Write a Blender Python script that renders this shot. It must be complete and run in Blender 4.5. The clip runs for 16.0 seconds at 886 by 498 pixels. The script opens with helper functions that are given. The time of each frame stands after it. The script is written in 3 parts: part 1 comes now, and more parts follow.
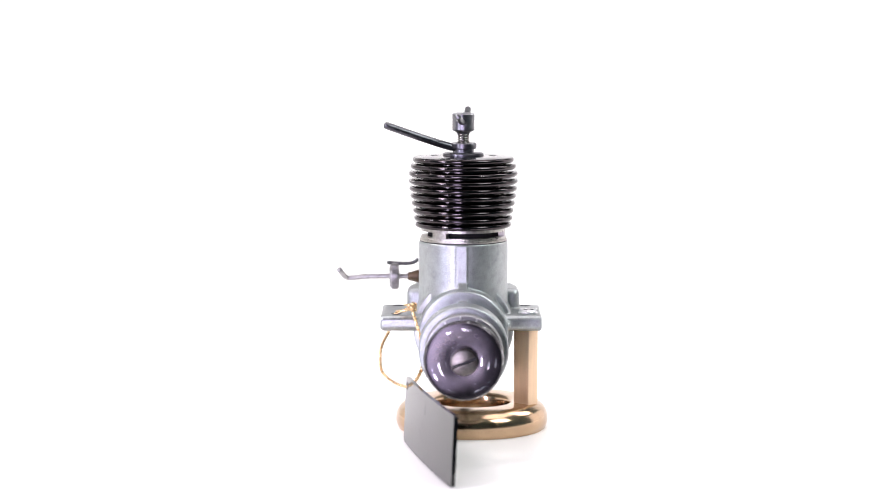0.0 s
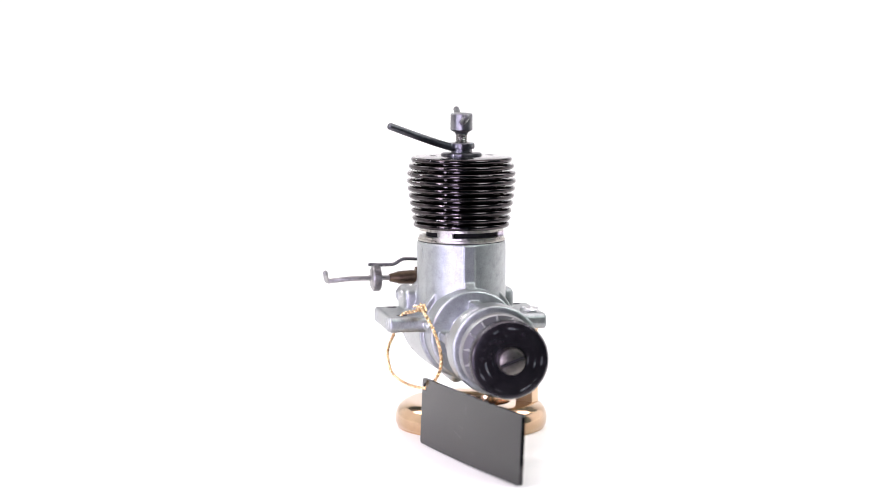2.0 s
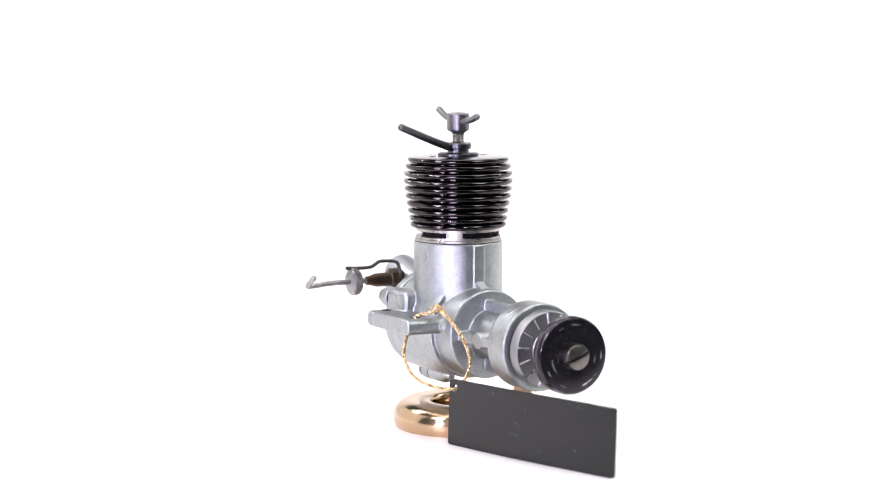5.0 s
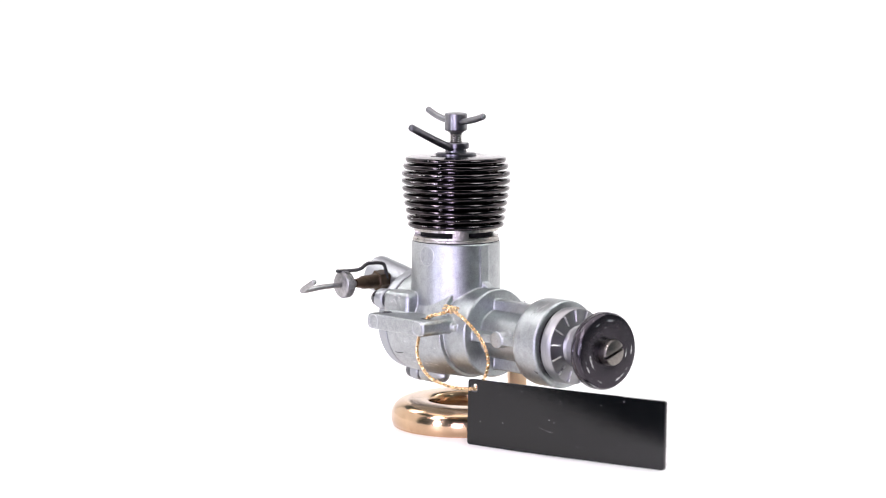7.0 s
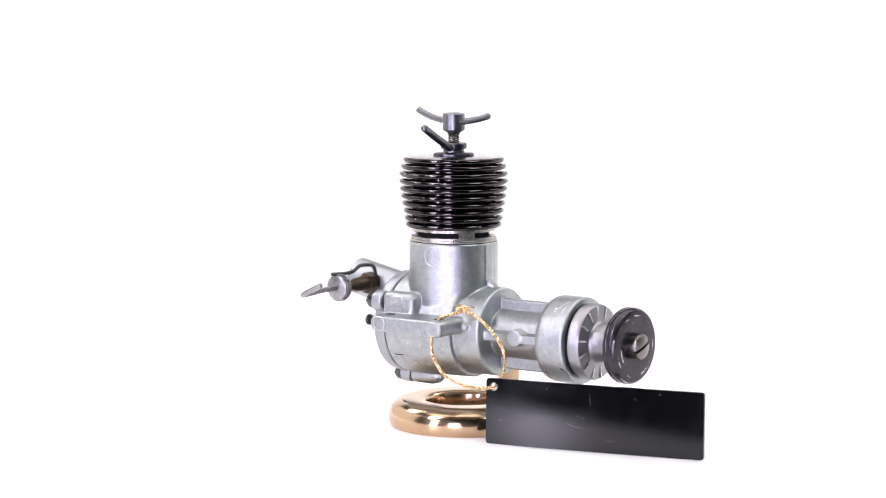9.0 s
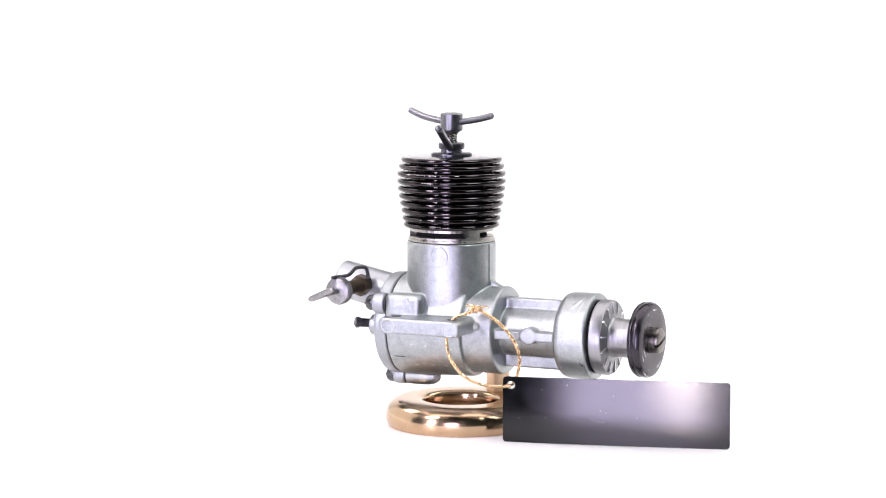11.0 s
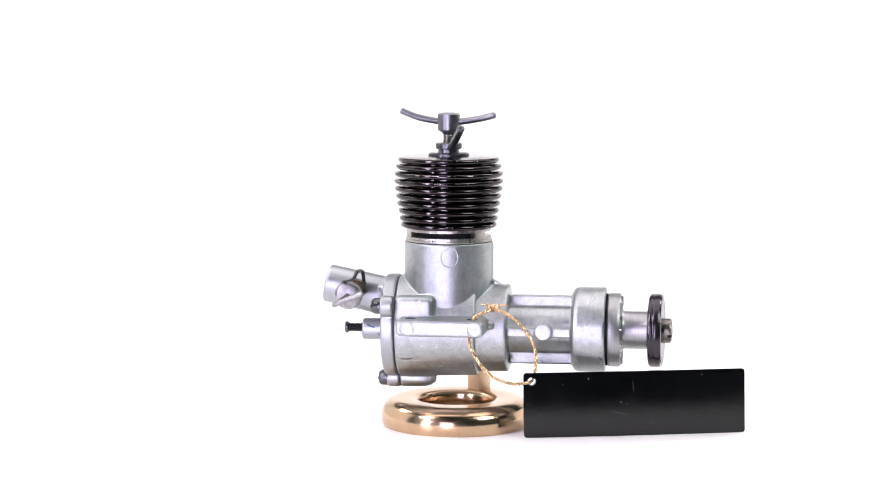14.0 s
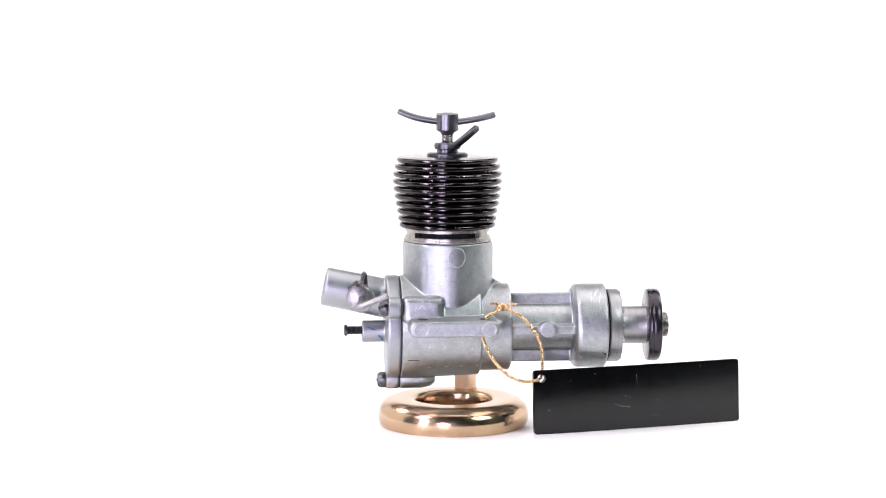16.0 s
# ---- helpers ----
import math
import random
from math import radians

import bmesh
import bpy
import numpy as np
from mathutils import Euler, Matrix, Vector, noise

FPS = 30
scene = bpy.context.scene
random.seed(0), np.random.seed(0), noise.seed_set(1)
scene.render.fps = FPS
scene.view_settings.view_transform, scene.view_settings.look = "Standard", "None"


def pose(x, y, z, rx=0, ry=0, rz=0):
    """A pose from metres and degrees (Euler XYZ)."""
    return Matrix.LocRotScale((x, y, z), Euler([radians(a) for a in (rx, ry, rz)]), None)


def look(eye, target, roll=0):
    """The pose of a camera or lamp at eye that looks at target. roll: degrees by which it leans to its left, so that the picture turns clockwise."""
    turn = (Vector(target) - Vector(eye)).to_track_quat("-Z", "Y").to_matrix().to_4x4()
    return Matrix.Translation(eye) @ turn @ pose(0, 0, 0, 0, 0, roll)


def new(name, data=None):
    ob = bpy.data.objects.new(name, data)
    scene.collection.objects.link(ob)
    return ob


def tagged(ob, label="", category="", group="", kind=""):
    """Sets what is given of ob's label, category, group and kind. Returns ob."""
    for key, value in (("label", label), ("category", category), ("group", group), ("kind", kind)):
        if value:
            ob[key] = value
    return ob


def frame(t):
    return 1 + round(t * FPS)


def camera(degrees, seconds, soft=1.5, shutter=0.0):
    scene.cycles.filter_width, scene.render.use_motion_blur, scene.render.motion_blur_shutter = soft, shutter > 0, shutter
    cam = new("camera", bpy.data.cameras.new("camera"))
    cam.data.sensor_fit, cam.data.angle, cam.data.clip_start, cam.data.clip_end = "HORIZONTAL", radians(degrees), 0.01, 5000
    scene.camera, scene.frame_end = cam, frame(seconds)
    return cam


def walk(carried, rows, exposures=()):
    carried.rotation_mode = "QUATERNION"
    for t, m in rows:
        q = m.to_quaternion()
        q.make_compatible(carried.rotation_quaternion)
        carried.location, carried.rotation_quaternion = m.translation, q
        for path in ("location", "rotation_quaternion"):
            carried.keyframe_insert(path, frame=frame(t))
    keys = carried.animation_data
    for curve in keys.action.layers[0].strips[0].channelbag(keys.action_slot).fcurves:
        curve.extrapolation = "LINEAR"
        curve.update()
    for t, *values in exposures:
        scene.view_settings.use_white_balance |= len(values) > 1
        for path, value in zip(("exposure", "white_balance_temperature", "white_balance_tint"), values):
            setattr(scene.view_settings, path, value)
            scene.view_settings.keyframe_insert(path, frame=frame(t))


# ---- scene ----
# A small model diesel engine on a bronze stand turns slowly before a fixed camera. Lengths of things in millimetres.
MM = 0.001

cam = camera(23.232, 16.0, soft=0.95)
cam.data.dof.use_dof = True
cam.data.dof.focus_distance = 0.535
cam.data.dof.aperture_fstop = 14.0
EYE = Vector((0.0, -0.54, 0.10655))
VIEW = look(EYE, EYE + Vector((-0.0062148, 0.9935566, -0.1131663)))
walk(cam, [(0.0, VIEW), (16.0, VIEW)])

# ---- light ----
world = bpy.data.worlds.new("world")
scene.world = world
world.use_nodes = True
world.node_tree.nodes["Background"].inputs["Color"].default_value = (0.9, 0.95, 1.0, 1)
world.node_tree.nodes["Background"].inputs["Strength"].default_value = 0.25


def softbox(name, eye, target, width, height, watts, colour=(1, 1, 1)):
    data = bpy.data.lights.new(name, "AREA")
    data.shape, data.size, data.size_y, data.energy, data.color = "RECTANGLE", width, height, watts, colour
    ob = new(name, data)
    ob.matrix_world = look(eye, target)
    return ob


softbox("overhead_softbox", (0.0, 0.12, 0.85), (0, 0.04, 0), 1.10, 0.90, 8.2, (1.0, 0.915, 0.955))
softbox("side_softbox", (-0.50, -0.34, 0.58), (0, 0, 0.04), 0.14, 0.28, 3.6, (1.0, 0.91, 1.0))
softbox("front_softbox", (-0.160, -0.62, 0.03), (0, 0, 0.03), 0.155, 0.34, 2.7, (0.79, 0.70, 1.0))
softbox("front_lamp", (-0.115, -0.64, -0.025), (0.02, -0.02, 0.015), 0.035, 0.035, 0.22, (1.0, 0.86, 0.78))
softbox("strip_softbox", (-0.45, -0.44, 0.15), (0, 0, 0.05), 0.05, 0.32, 2.0, (0.82, 0.78, 1.0))
softbox("right_softbox", (0.52, -0.40, 0.56), (0, 0, 0.04), 0.30, 0.30, 3.0, (0.93, 1.0, 1.0))
# Two unseen fill lamps, added to bring the backdrop up to white
softbox("backdrop_fill", (-0.55, 0.35, 0.60), (0.0, 0.75, 0.1), 0.30, 0.30, 3.2)
softbox("backdrop_fill", (0.55, 0.35, 0.60), (0.0, 0.75, 0.1), 0.30, 0.30, 3.2)


# ---- materials ----
def material(name, colour, rough=0.5, metal=0.0, vary=0.12, grain=400.0, bump=0.0, bump_scale=2500.0, rough_vary=0.1,
             colour2=None, spec=0.5, coat=0.0, stretch=(1, 1, 1), stain=0.0, edge_wear_glint=0.0, stain_scale=330):
    m = bpy.data.materials.new(name)
    m.use_nodes = True
    nt = m.node_tree
    n, l = nt.nodes, nt.links
    b = n["Principled BSDF"]
    b.inputs["Metallic"].default_value = metal
    b.inputs["Specular IOR Level"].default_value = spec
    b.inputs["Coat Weight"].default_value = coat
    tc = n.new("ShaderNodeTexCoord")
    mp = n.new("ShaderNodeMapping")
    mp.inputs["Scale"].default_value = stretch
    l.new(tc.outputs["Object"], mp.inputs["Vector"])
    fine = n.new("ShaderNodeTexNoise")
    fine.inputs["Scale"].default_value, fine.inputs["Detail"].default_value = grain, 6
    broad = n.new("ShaderNodeTexNoise")
    broad.inputs["Scale"].default_value, broad.inputs["Detail"].default_value = grain * 0.15, 3
    for t in (fine, broad):
        l.new(mp.outputs["Vector"], t.inputs["Vector"])
    mix = n.new("ShaderNodeMath")
    mix.operation = "MULTIPLY_ADD"
    mix.inputs[1].default_value = 0.6
    l.new(fine.outputs["Fac"], mix.inputs[0])
    half = n.new("ShaderNodeMath")
    half.operation = "MULTIPLY"
    half.inputs[1].default_value = 0.4
    l.new(broad.outputs["Fac"], half.inputs[0])
    l.new(half.outputs[0], mix.inputs[2])
    ramp = n.new("ShaderNodeValToRGB")
    c2 = colour2 or tuple(min(1.0, c * (1 + vary)) for c in colour)
    c1 = tuple(c * (1 - vary) for c in colour)
    ramp.color_ramp.elements[0].position, ramp.color_ramp.elements[1].position = 0.32, 0.68
    ramp.color_ramp.elements[0].color, ramp.color_ramp.elements[1].color = (*c1, 1), (*c2, 1)
    l.new(mix.outputs[0], ramp.inputs["Fac"])
    out = ramp.outputs["Color"]
    if stain:
        spots = n.new("ShaderNodeTexNoise")
        spots.inputs["Scale"].default_value, spots.inputs["Detail"].default_value = stain_scale, 8
        l.new(tc.outputs["Object"], spots.inputs["Vector"])
        cut = n.new("ShaderNodeMapRange")
        cut.inputs["From Min"].default_value, cut.inputs["From Max"].default_value = 0.58, 0.72
        cut.inputs["To Max"].default_value = stain
        l.new(spots.outputs["Fac"], cut.inputs["Value"])
        mx = n.new("ShaderNodeMix")
        mx.data_type = "RGBA"
        l.new(cut.outputs[0], mx.inputs["Factor"])
        l.new(out, mx.inputs[6])
        mx.inputs[7].default_value = (*[c * 0.35 for c in colour], 1)
        out = mx.outputs[2]
    # Convex edges go paler: wear, plus bright edge highlights put into the colour
    if edge_wear_glint:
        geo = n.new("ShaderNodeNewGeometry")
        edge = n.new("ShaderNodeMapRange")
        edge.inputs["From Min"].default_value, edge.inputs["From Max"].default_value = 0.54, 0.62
        edge.inputs["To Max"].default_value = edge_wear_glint
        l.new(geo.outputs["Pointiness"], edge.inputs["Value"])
        edge_tint = n.new("ShaderNodeMix")
        edge_tint.data_type = "RGBA"
        l.new(edge.outputs[0], edge_tint.inputs["Factor"])
        l.new(out, edge_tint.inputs[6])
        edge_tint.inputs[7].default_value = (0.78, 0.78, 0.80, 1)
        out = edge_tint.outputs[2]
    l.new(out, b.inputs["Base Color"])
    rr = n.new("ShaderNodeMapRange")
    rr.inputs["To Min"].default_value = max(0.02, rough - rough_vary)
    rr.inputs["To Max"].default_value = min(1.0, rough + rough_vary)
    rr.inputs["From Min"].default_value, rr.inputs["From Max"].default_value = 0.3, 0.7
    l.new(mix.outputs[0], rr.inputs["Value"])
    l.new(rr.outputs[0], b.inputs["Roughness"])
    if bump:
        bt = n.new("ShaderNodeTexNoise")
        bt.inputs["Scale"].default_value, bt.inputs["Detail"].default_value = bump_scale, 5
        l.new(mp.outputs["Vector"], bt.inputs["Vector"])
        bp = n.new("ShaderNodeBump")
        bp.inputs["Strength"].default_value, bp.inputs["Distance"].default_value = bump, 0.0002
        l.new(bt.outputs["Fac"], bp.inputs["Height"])
        l.new(bp.outputs["Normal"], b.inputs["Normal"])
    return m


CAST = material("cast_aluminium", (0.362, 0.382, 0.384), 0.36, 1.0, 0.26, 3600, 0.42, 4200, 0.06, stain=0.26, edge_wear_glint=0.5, stain_scale=900)
PLATE = material("smooth_cast_aluminium", (0.345, 0.36, 0.375), 0.42, 1.0, 0.08, 900, 0.14, 4000, 0.08)
TURNED = material("turned_aluminium", (0.30, 0.30, 0.305), 0.41, 1.0, 0.16, 2200, 0.30, 3000, 0.06, stretch=(0.06, 1, 0.06))
LINER = material("steel_liner", (0.37, 0.355, 0.325), 0.32, 1.0, 0.35, 1500, 0.4, 2600, 0.1, stain=0.75, stain_scale=800)
BLACK = material("black_anodised_aluminium", (0.047, 0.041, 0.043), 0.135, 1.0, 0.35, 1500, 0.07, 4000, 0.04)
SCREW = material("blackened_screw_steel", (0.055, 0.055, 0.060), 0.30, 1.0, 0.35, 1500, 0.2, 3000, 0.1, edge_wear_glint=0.25)
THREAD = material("bright_thread_steel", (0.30, 0.29, 0.28), 0.26, 1.0, 0.15, 1500, 0.05, 3000, 0.06)
# Near-black with little gloss, painted for shade in the ports and washer gap
BORE = material("recess_shade_black", (0.010, 0.010, 0.010), 0.8, 0.0, 0.3, 900, spec=0.1)
BLUED = material("blued_steel", (0.11, 0.11, 0.12), 0.33, 1.0, 0.20, 900, 0.10, 2500, 0.08)
STEEL = material("grey_steel", (0.18, 0.18, 0.19), 0.36, 1.0, 0.15, 900, 0.10, 2500, 0.08)
WIRE = material("blackened_wire", (0.05, 0.05, 0.05), 0.35, 0.6, 0.2, 900)
BRASS = material("tarnished_brass", (0.085, 0.062, 0.043), 0.42, 1.0, 0.30, 700, 0.1, 2500, 0.1)
BRONZE = material("polished_bronze", (0.545, 0.38, 0.24), 0.18, 1.0, 0.08, 400, 0.03, 900, 0.05, stain=0.15, stain_scale=500)
WHEEL = material("ground_steel", (0.29, 0.285, 0.285), 0.40, 1.0, 0.35, 1200, 0.2, 2500, 0.1)
BRIGHT = material("bright_worn_aluminium", (0.68, 0.68, 0.69), 0.30, 1.0, 0.12, 900, 0.1, 2500, 0.06)
WORN = material("worn_screw_steel", (0.19, 0.175, 0.16), 0.34, 1.0, 0.30, 1400, 0.30, 2600, 0.10, stain=0.2)
DISC = material("black_anodised_disc", (0.046, 0.041, 0.048), 0.25, 0.86, 0.25, 500, 0.05, 2500, 0.06)


def add_scuffs(m):
    """Worn arcs round the disc, where the dark skin is rubbed through."""
    n, l = m.node_tree.nodes, m.node_tree.links
    b = n["Principled BSDF"]
    skin = b.inputs["Base Color"].links[0].from_socket
    tc = n.new("ShaderNodeTexCoord")
    mp = n.new("ShaderNodeMapping")
    mp.inputs["Location"].default_value = (0, 0, -0.025)
    l.new(tc.outputs["Object"], mp.inputs["Vector"])
    sep = n.new("ShaderNodeSeparateXYZ")
    l.new(mp.outputs["Vector"], sep.inputs[0])
    flat = n.new("ShaderNodeCombineXYZ")
    l.new(sep.outputs["X"], flat.inputs["X"]), l.new(sep.outputs["Z"], flat.inputs["Y"])
    wave = n.new("ShaderNodeTexWave")
    wave.wave_type, wave.rings_direction = "RINGS", "SPHERICAL"
    wave.inputs["Scale"].default_value, wave.inputs["Distortion"].default_value = 190, 1.4
    l.new(flat.outputs[0], wave.inputs["Vector"])
    blot = n.new("ShaderNodeTexNoise")
    blot.inputs["Scale"].default_value, blot.inputs["Detail"].default_value = 260, 4
    l.new(tc.outputs["Object"], blot.inputs["Vector"])
    mul = n.new("ShaderNodeMath")
    mul.operation = "MULTIPLY"
    l.new(wave.outputs["Fac"], mul.inputs[0]), l.new(blot.outputs["Fac"], mul.inputs[1])
    cut = n.new("ShaderNodeMapRange")
    cut.inputs["From Min"].default_value, cut.inputs["From Max"].default_value = 0.52, 0.58
    l.new(mul.outputs[0], cut.inputs["Value"])
    mx = n.new("ShaderNodeMix")
    mx.data_type = "RGBA"
    face = n.new("ShaderNodeMath")
    face.operation = "LESS_THAN"
    face.inputs[1].default_value = -0.0536
    l.new(sep.outputs["Y"], face.inputs[0])
    on_face = n.new("ShaderNodeMath")
    on_face.operation = "MULTIPLY"
    l.new(cut.outputs[0], on_face.inputs[0]), l.new(face.outputs[0], on_face.inputs[1])
    l.new(on_face.outputs[0], mx.inputs["Factor"])
    l.new(skin, mx.inputs[6])
    mx.inputs[7].default_value = (0.50, 0.49, 0.50, 1)
    l.new(mx.outputs[2], b.inputs["Base Color"])


def add_specks(m, share, scale, size, tone):
    """Sparse pale specks: dust on a glossy skin, or the sparkle of a casting's bright grains put into its colour."""
    n, l = m.node_tree.nodes, m.node_tree.links
    b = n["Principled BSDF"]
    skin = b.inputs["Base Color"].links[0].from_socket
    tc = n.new("ShaderNodeTexCoord")
    cell = n.new("ShaderNodeTexVoronoi")
    cell.inputs["Scale"].default_value = scale
    l.new(tc.outputs["Object"], cell.inputs["Vector"])
    pick = n.new("ShaderNodeSeparateColor")
    l.new(cell.outputs["Color"], pick.inputs[0])
    few = n.new("ShaderNodeMath")
    few.operation = "LESS_THAN"
    few.inputs[1].default_value = share
    l.new(pick.outputs[0], few.inputs[0])
    dot = n.new("ShaderNodeMath")
    dot.operation = "LESS_THAN"
    dot.inputs[1].default_value = size
    l.new(cell.outputs["Distance"], dot.inputs[0])
    both = n.new("ShaderNodeMath")
    both.operation = "MULTIPLY"
    l.new(few.outputs[0], both.inputs[0]), l.new(dot.outputs[0], both.inputs[1])
    mx = n.new("ShaderNodeMix")
    mx.data_type = "RGBA"
    l.new(both.outputs[0], mx.inputs["Factor"])
    l.new(skin, mx.inputs[6])
    mx.inputs[7].default_value = (tone, tone, tone, 1)
    l.new(mx.outputs[2], b.inputs["Base Color"])


add_scuffs(DISC)
# Sparkle of the cast grain, painted as pale specks
add_specks(CAST, 0.10, 1900, 0.15, 0.56)
BRUSHED = material("brushed_bronze", (0.80, 0.60, 0.41), 0.50, 1.0, 0.08, 500, 0.1, 1500, 0.06, stretch=(3, 3, 0.3))
GOLD = material("gold_thread", (0.73, 0.53, 0.31), 0.26, 1.0, 0.20, 3000, 0.3, 6000, 0.1)
SCUFF = material("pale_scuffed_plastic", (0.16, 0.16, 0.165), 0.4, 0.0, 0.3, 1500)
INK = material("blue_ink", (0.06, 0.12, 0.24), 0.5, 0.0, 0.2, 900)
# Near-black for gaskets and marks, and for shade painted into holes and slots
DARK = material("dark_gasket_mark_shade", (0.02, 0.02, 0.022), 0.6, 0.0, 0.2, 900)
TAG = material("black_plastic", (0.0016, 0.0016, 0.0019), 0.10, 0.0, 0.3, 300, 0.045, 3500, 0.04, spec=0.45)
add_specks(TAG, 0.10, 800, 0.11, 0.22)
PAPER = material("white_acrylic", (0.90, 0.892, 0.875), 0.35, 0.0, 0.01, 12, 0.0)
ROOM = material("grey_wall_paint", (0.095, 0.165, 0.175), 0.8, 0.0, 0.1, 6, 0.05, 60)


# ---- mesh helpers (millimetres) ----
def part(name, bm, mat, parent=None, label="", smooth=35):
    bmesh.ops.recalc_face_normals(bm, faces=bm.faces[:])
    bmesh.ops.scale(bm, vec=(MM, MM, MM), verts=bm.verts[:])
    me = bpy.data.meshes.new(name)
    bm.to_mesh(me)
    bm.free()
    if smooth:
        me.shade_smooth()
        me.set_sharp_from_angle(angle=radians(smooth))
    me.materials.append(mat)
    ob = new(name, me)
    ob.parent = parent
    if label:
        tagged(ob, label)
    return ob


def thing(name, label, category):
    return tagged(new(name), label, category)


def lathe(profile, seg=64, axis="z", at=(0, 0, 0), bm=None):
    """Turn a closed profile of (radius, height) about an axis through at."""
    bm = bm or bmesh.new()
    rings = []
    for r, h in profile:
        ring = []
        for k in range(seg if r > 1e-6 else 1):
            a = 2 * math.pi * k / seg
            u, v = r * math.cos(a), r * math.sin(a)
            p = {"z": (u, v, h), "y": (u, h, v), "x": (h, u, v)}[axis]
            ring.append(bm.verts.new(Vector(p) + Vector(at)))
        rings.append(ring)
    for a, b in zip(rings, rings[1:]):
        for k in range(seg):
            quad = [a[k % len(a)], a[(k + 1) % len(a)], b[(k + 1) % len(b)], b[k % len(b)]]
            face = list(dict.fromkeys(quad))
            if len(face) > 2:
                bm.faces.new(face)
    return bm


def rod(r, h0, h1, axis="z", at=(0, 0, 0), chamfer=0.3, seg=48, bm=None):
    lo, hi = min(h0, h1), max(h0, h1)
    c = min(chamfer, r * 0.5, (hi - lo) * 0.45)
    q = c * 0.3
    return lathe([(0, lo), (r - c, lo), (r - q, lo + q), (r, lo + c), (r, hi - c), (r - q, hi - q), (r - c, hi), (0, hi)], seg, axis, at, bm)


def box(x0, x1, y0, y1, z0, z1, bevel=0.3, steps=2, m=None, bm=None):
    b = bmesh.new()
    bmesh.ops.create_cube(b, size=1)
    bmesh.ops.transform(b, matrix=Matrix.Translation(((x0 + x1) / 2, (y0 + y1) / 2, (z0 + z1) / 2)) @ Matrix.Diagonal((x1 - x0, y1 - y0, z1 - z0, 1)), verts=b.verts[:])
    if bevel:
        bmesh.ops.bevel(b, geom=b.edges[:], offset=bevel, segments=steps, affect="EDGES", profile=0.5)
    if m is not None:
        bmesh.ops.transform(b, matrix=m, verts=b.verts[:])
    return join(bm, b)


def join(bm, b):
    if bm is None:
        return b
    made = {v: bm.verts.new(v.co) for v in b.verts}
    for f in b.faces:
        bm.faces.new([made[v] for v in f.verts])
    b.free()
    return bm


def prism(outline, d0, d1, plane="yz", bm=None):
    """Extrude an outline in a plane along the third axis from d0 to d1."""
    bm = bm or bmesh.new()
    def at(p, d):
        return {"yz": (d, p[0], p[1]), "xz": (p[0], d, p[1]), "xy": (p[0], p[1], d)}[plane]
    a = [bm.verts.new(at(p, d0)) for p in outline]
    b = [bm.verts.new(at(p, d1)) for p in outline]
    n = len(outline)
    bm.faces.new(a), bm.faces.new(b[::-1])
    for k in range(n):
        bm.faces.new([a[k], b[k], b[(k + 1) % n], a[(k + 1) % n]])
    return bm


def smooth_path(points, steps=8, closed=False):
    pts = [Vector(p) for p in points]
    n = len(pts)
    out = []
    for i in range(n if closed else n - 1):
        get = (lambda k: pts[k % n]) if closed else (lambda k: pts[max(0, min(n - 1, k))])
        p0, p1, p2, p3 = get(i - 1), get(i), get(i + 1), get(i + 2)
        for s in range(steps):
            t = s / steps
            out.append(0.5 * (2 * p1 + (p2 - p0) * t + (2 * p0 - 5 * p1 + 4 * p2 - p3) * t * t + (3 * p1 - p0 - 3 * p2 + p3) * t ** 3))
    if not closed:
        out.append(pts[-1])
    return out


def frames_along(path):
    """Side vectors carried along a path without twist."""
    side = None
    out = []
    for i, p in enumerate(path):
        d = (path[min(i + 1, len(path) - 1)] - path[max(i - 1, 0)]).normalized()
        if side is None:
            side = d.orthogonal().normalized()
        side = (side - d * side.dot(d)).normalized()
        out.append((p, side, d.cross(side)))
    return out


def tube(path, radius, seg=12, bm=None, round_end=True):
    bm = bm or bmesh.new()
    path = [Vector(p) for p in path]
    rings = []
    fr = frames_along(path)
    n = len(fr)
    spec = [(p, u, v, radius(i / (n - 1)) if callable(radius) else radius) for i, (p, u, v) in enumerate(fr)]
    if round_end:
        p, u, v, r = spec[0]
        d = (path[0] - path[1]).normalized()
        head = [(p + d * r * 0.5, u, v, r * 0.5), (p + d * r * 0.3, u, v, r * 0.85)]
        p, u, v, r = spec[-1]
        d = (path[-1] - path[-2]).normalized()
        spec = head + spec + [(p + d * r * 0.3, u, v, r * 0.85), (p + d * r * 0.5, u, v, r * 0.5)]
    for p, u, v, r in spec:
        rings.append([bm.verts.new(p + (u * math.cos(2 * math.pi * k / seg) + v * math.sin(2 * math.pi * k / seg)) * r) for k in range(seg)])
    for a, b in zip(rings, rings[1:]):
        for k in range(seg):
            bm.faces.new([a[k], a[(k + 1) % seg], b[(k + 1) % seg], b[k]])
    bm.faces.new(rings[0]), bm.faces.new(rings[-1])
    return bm


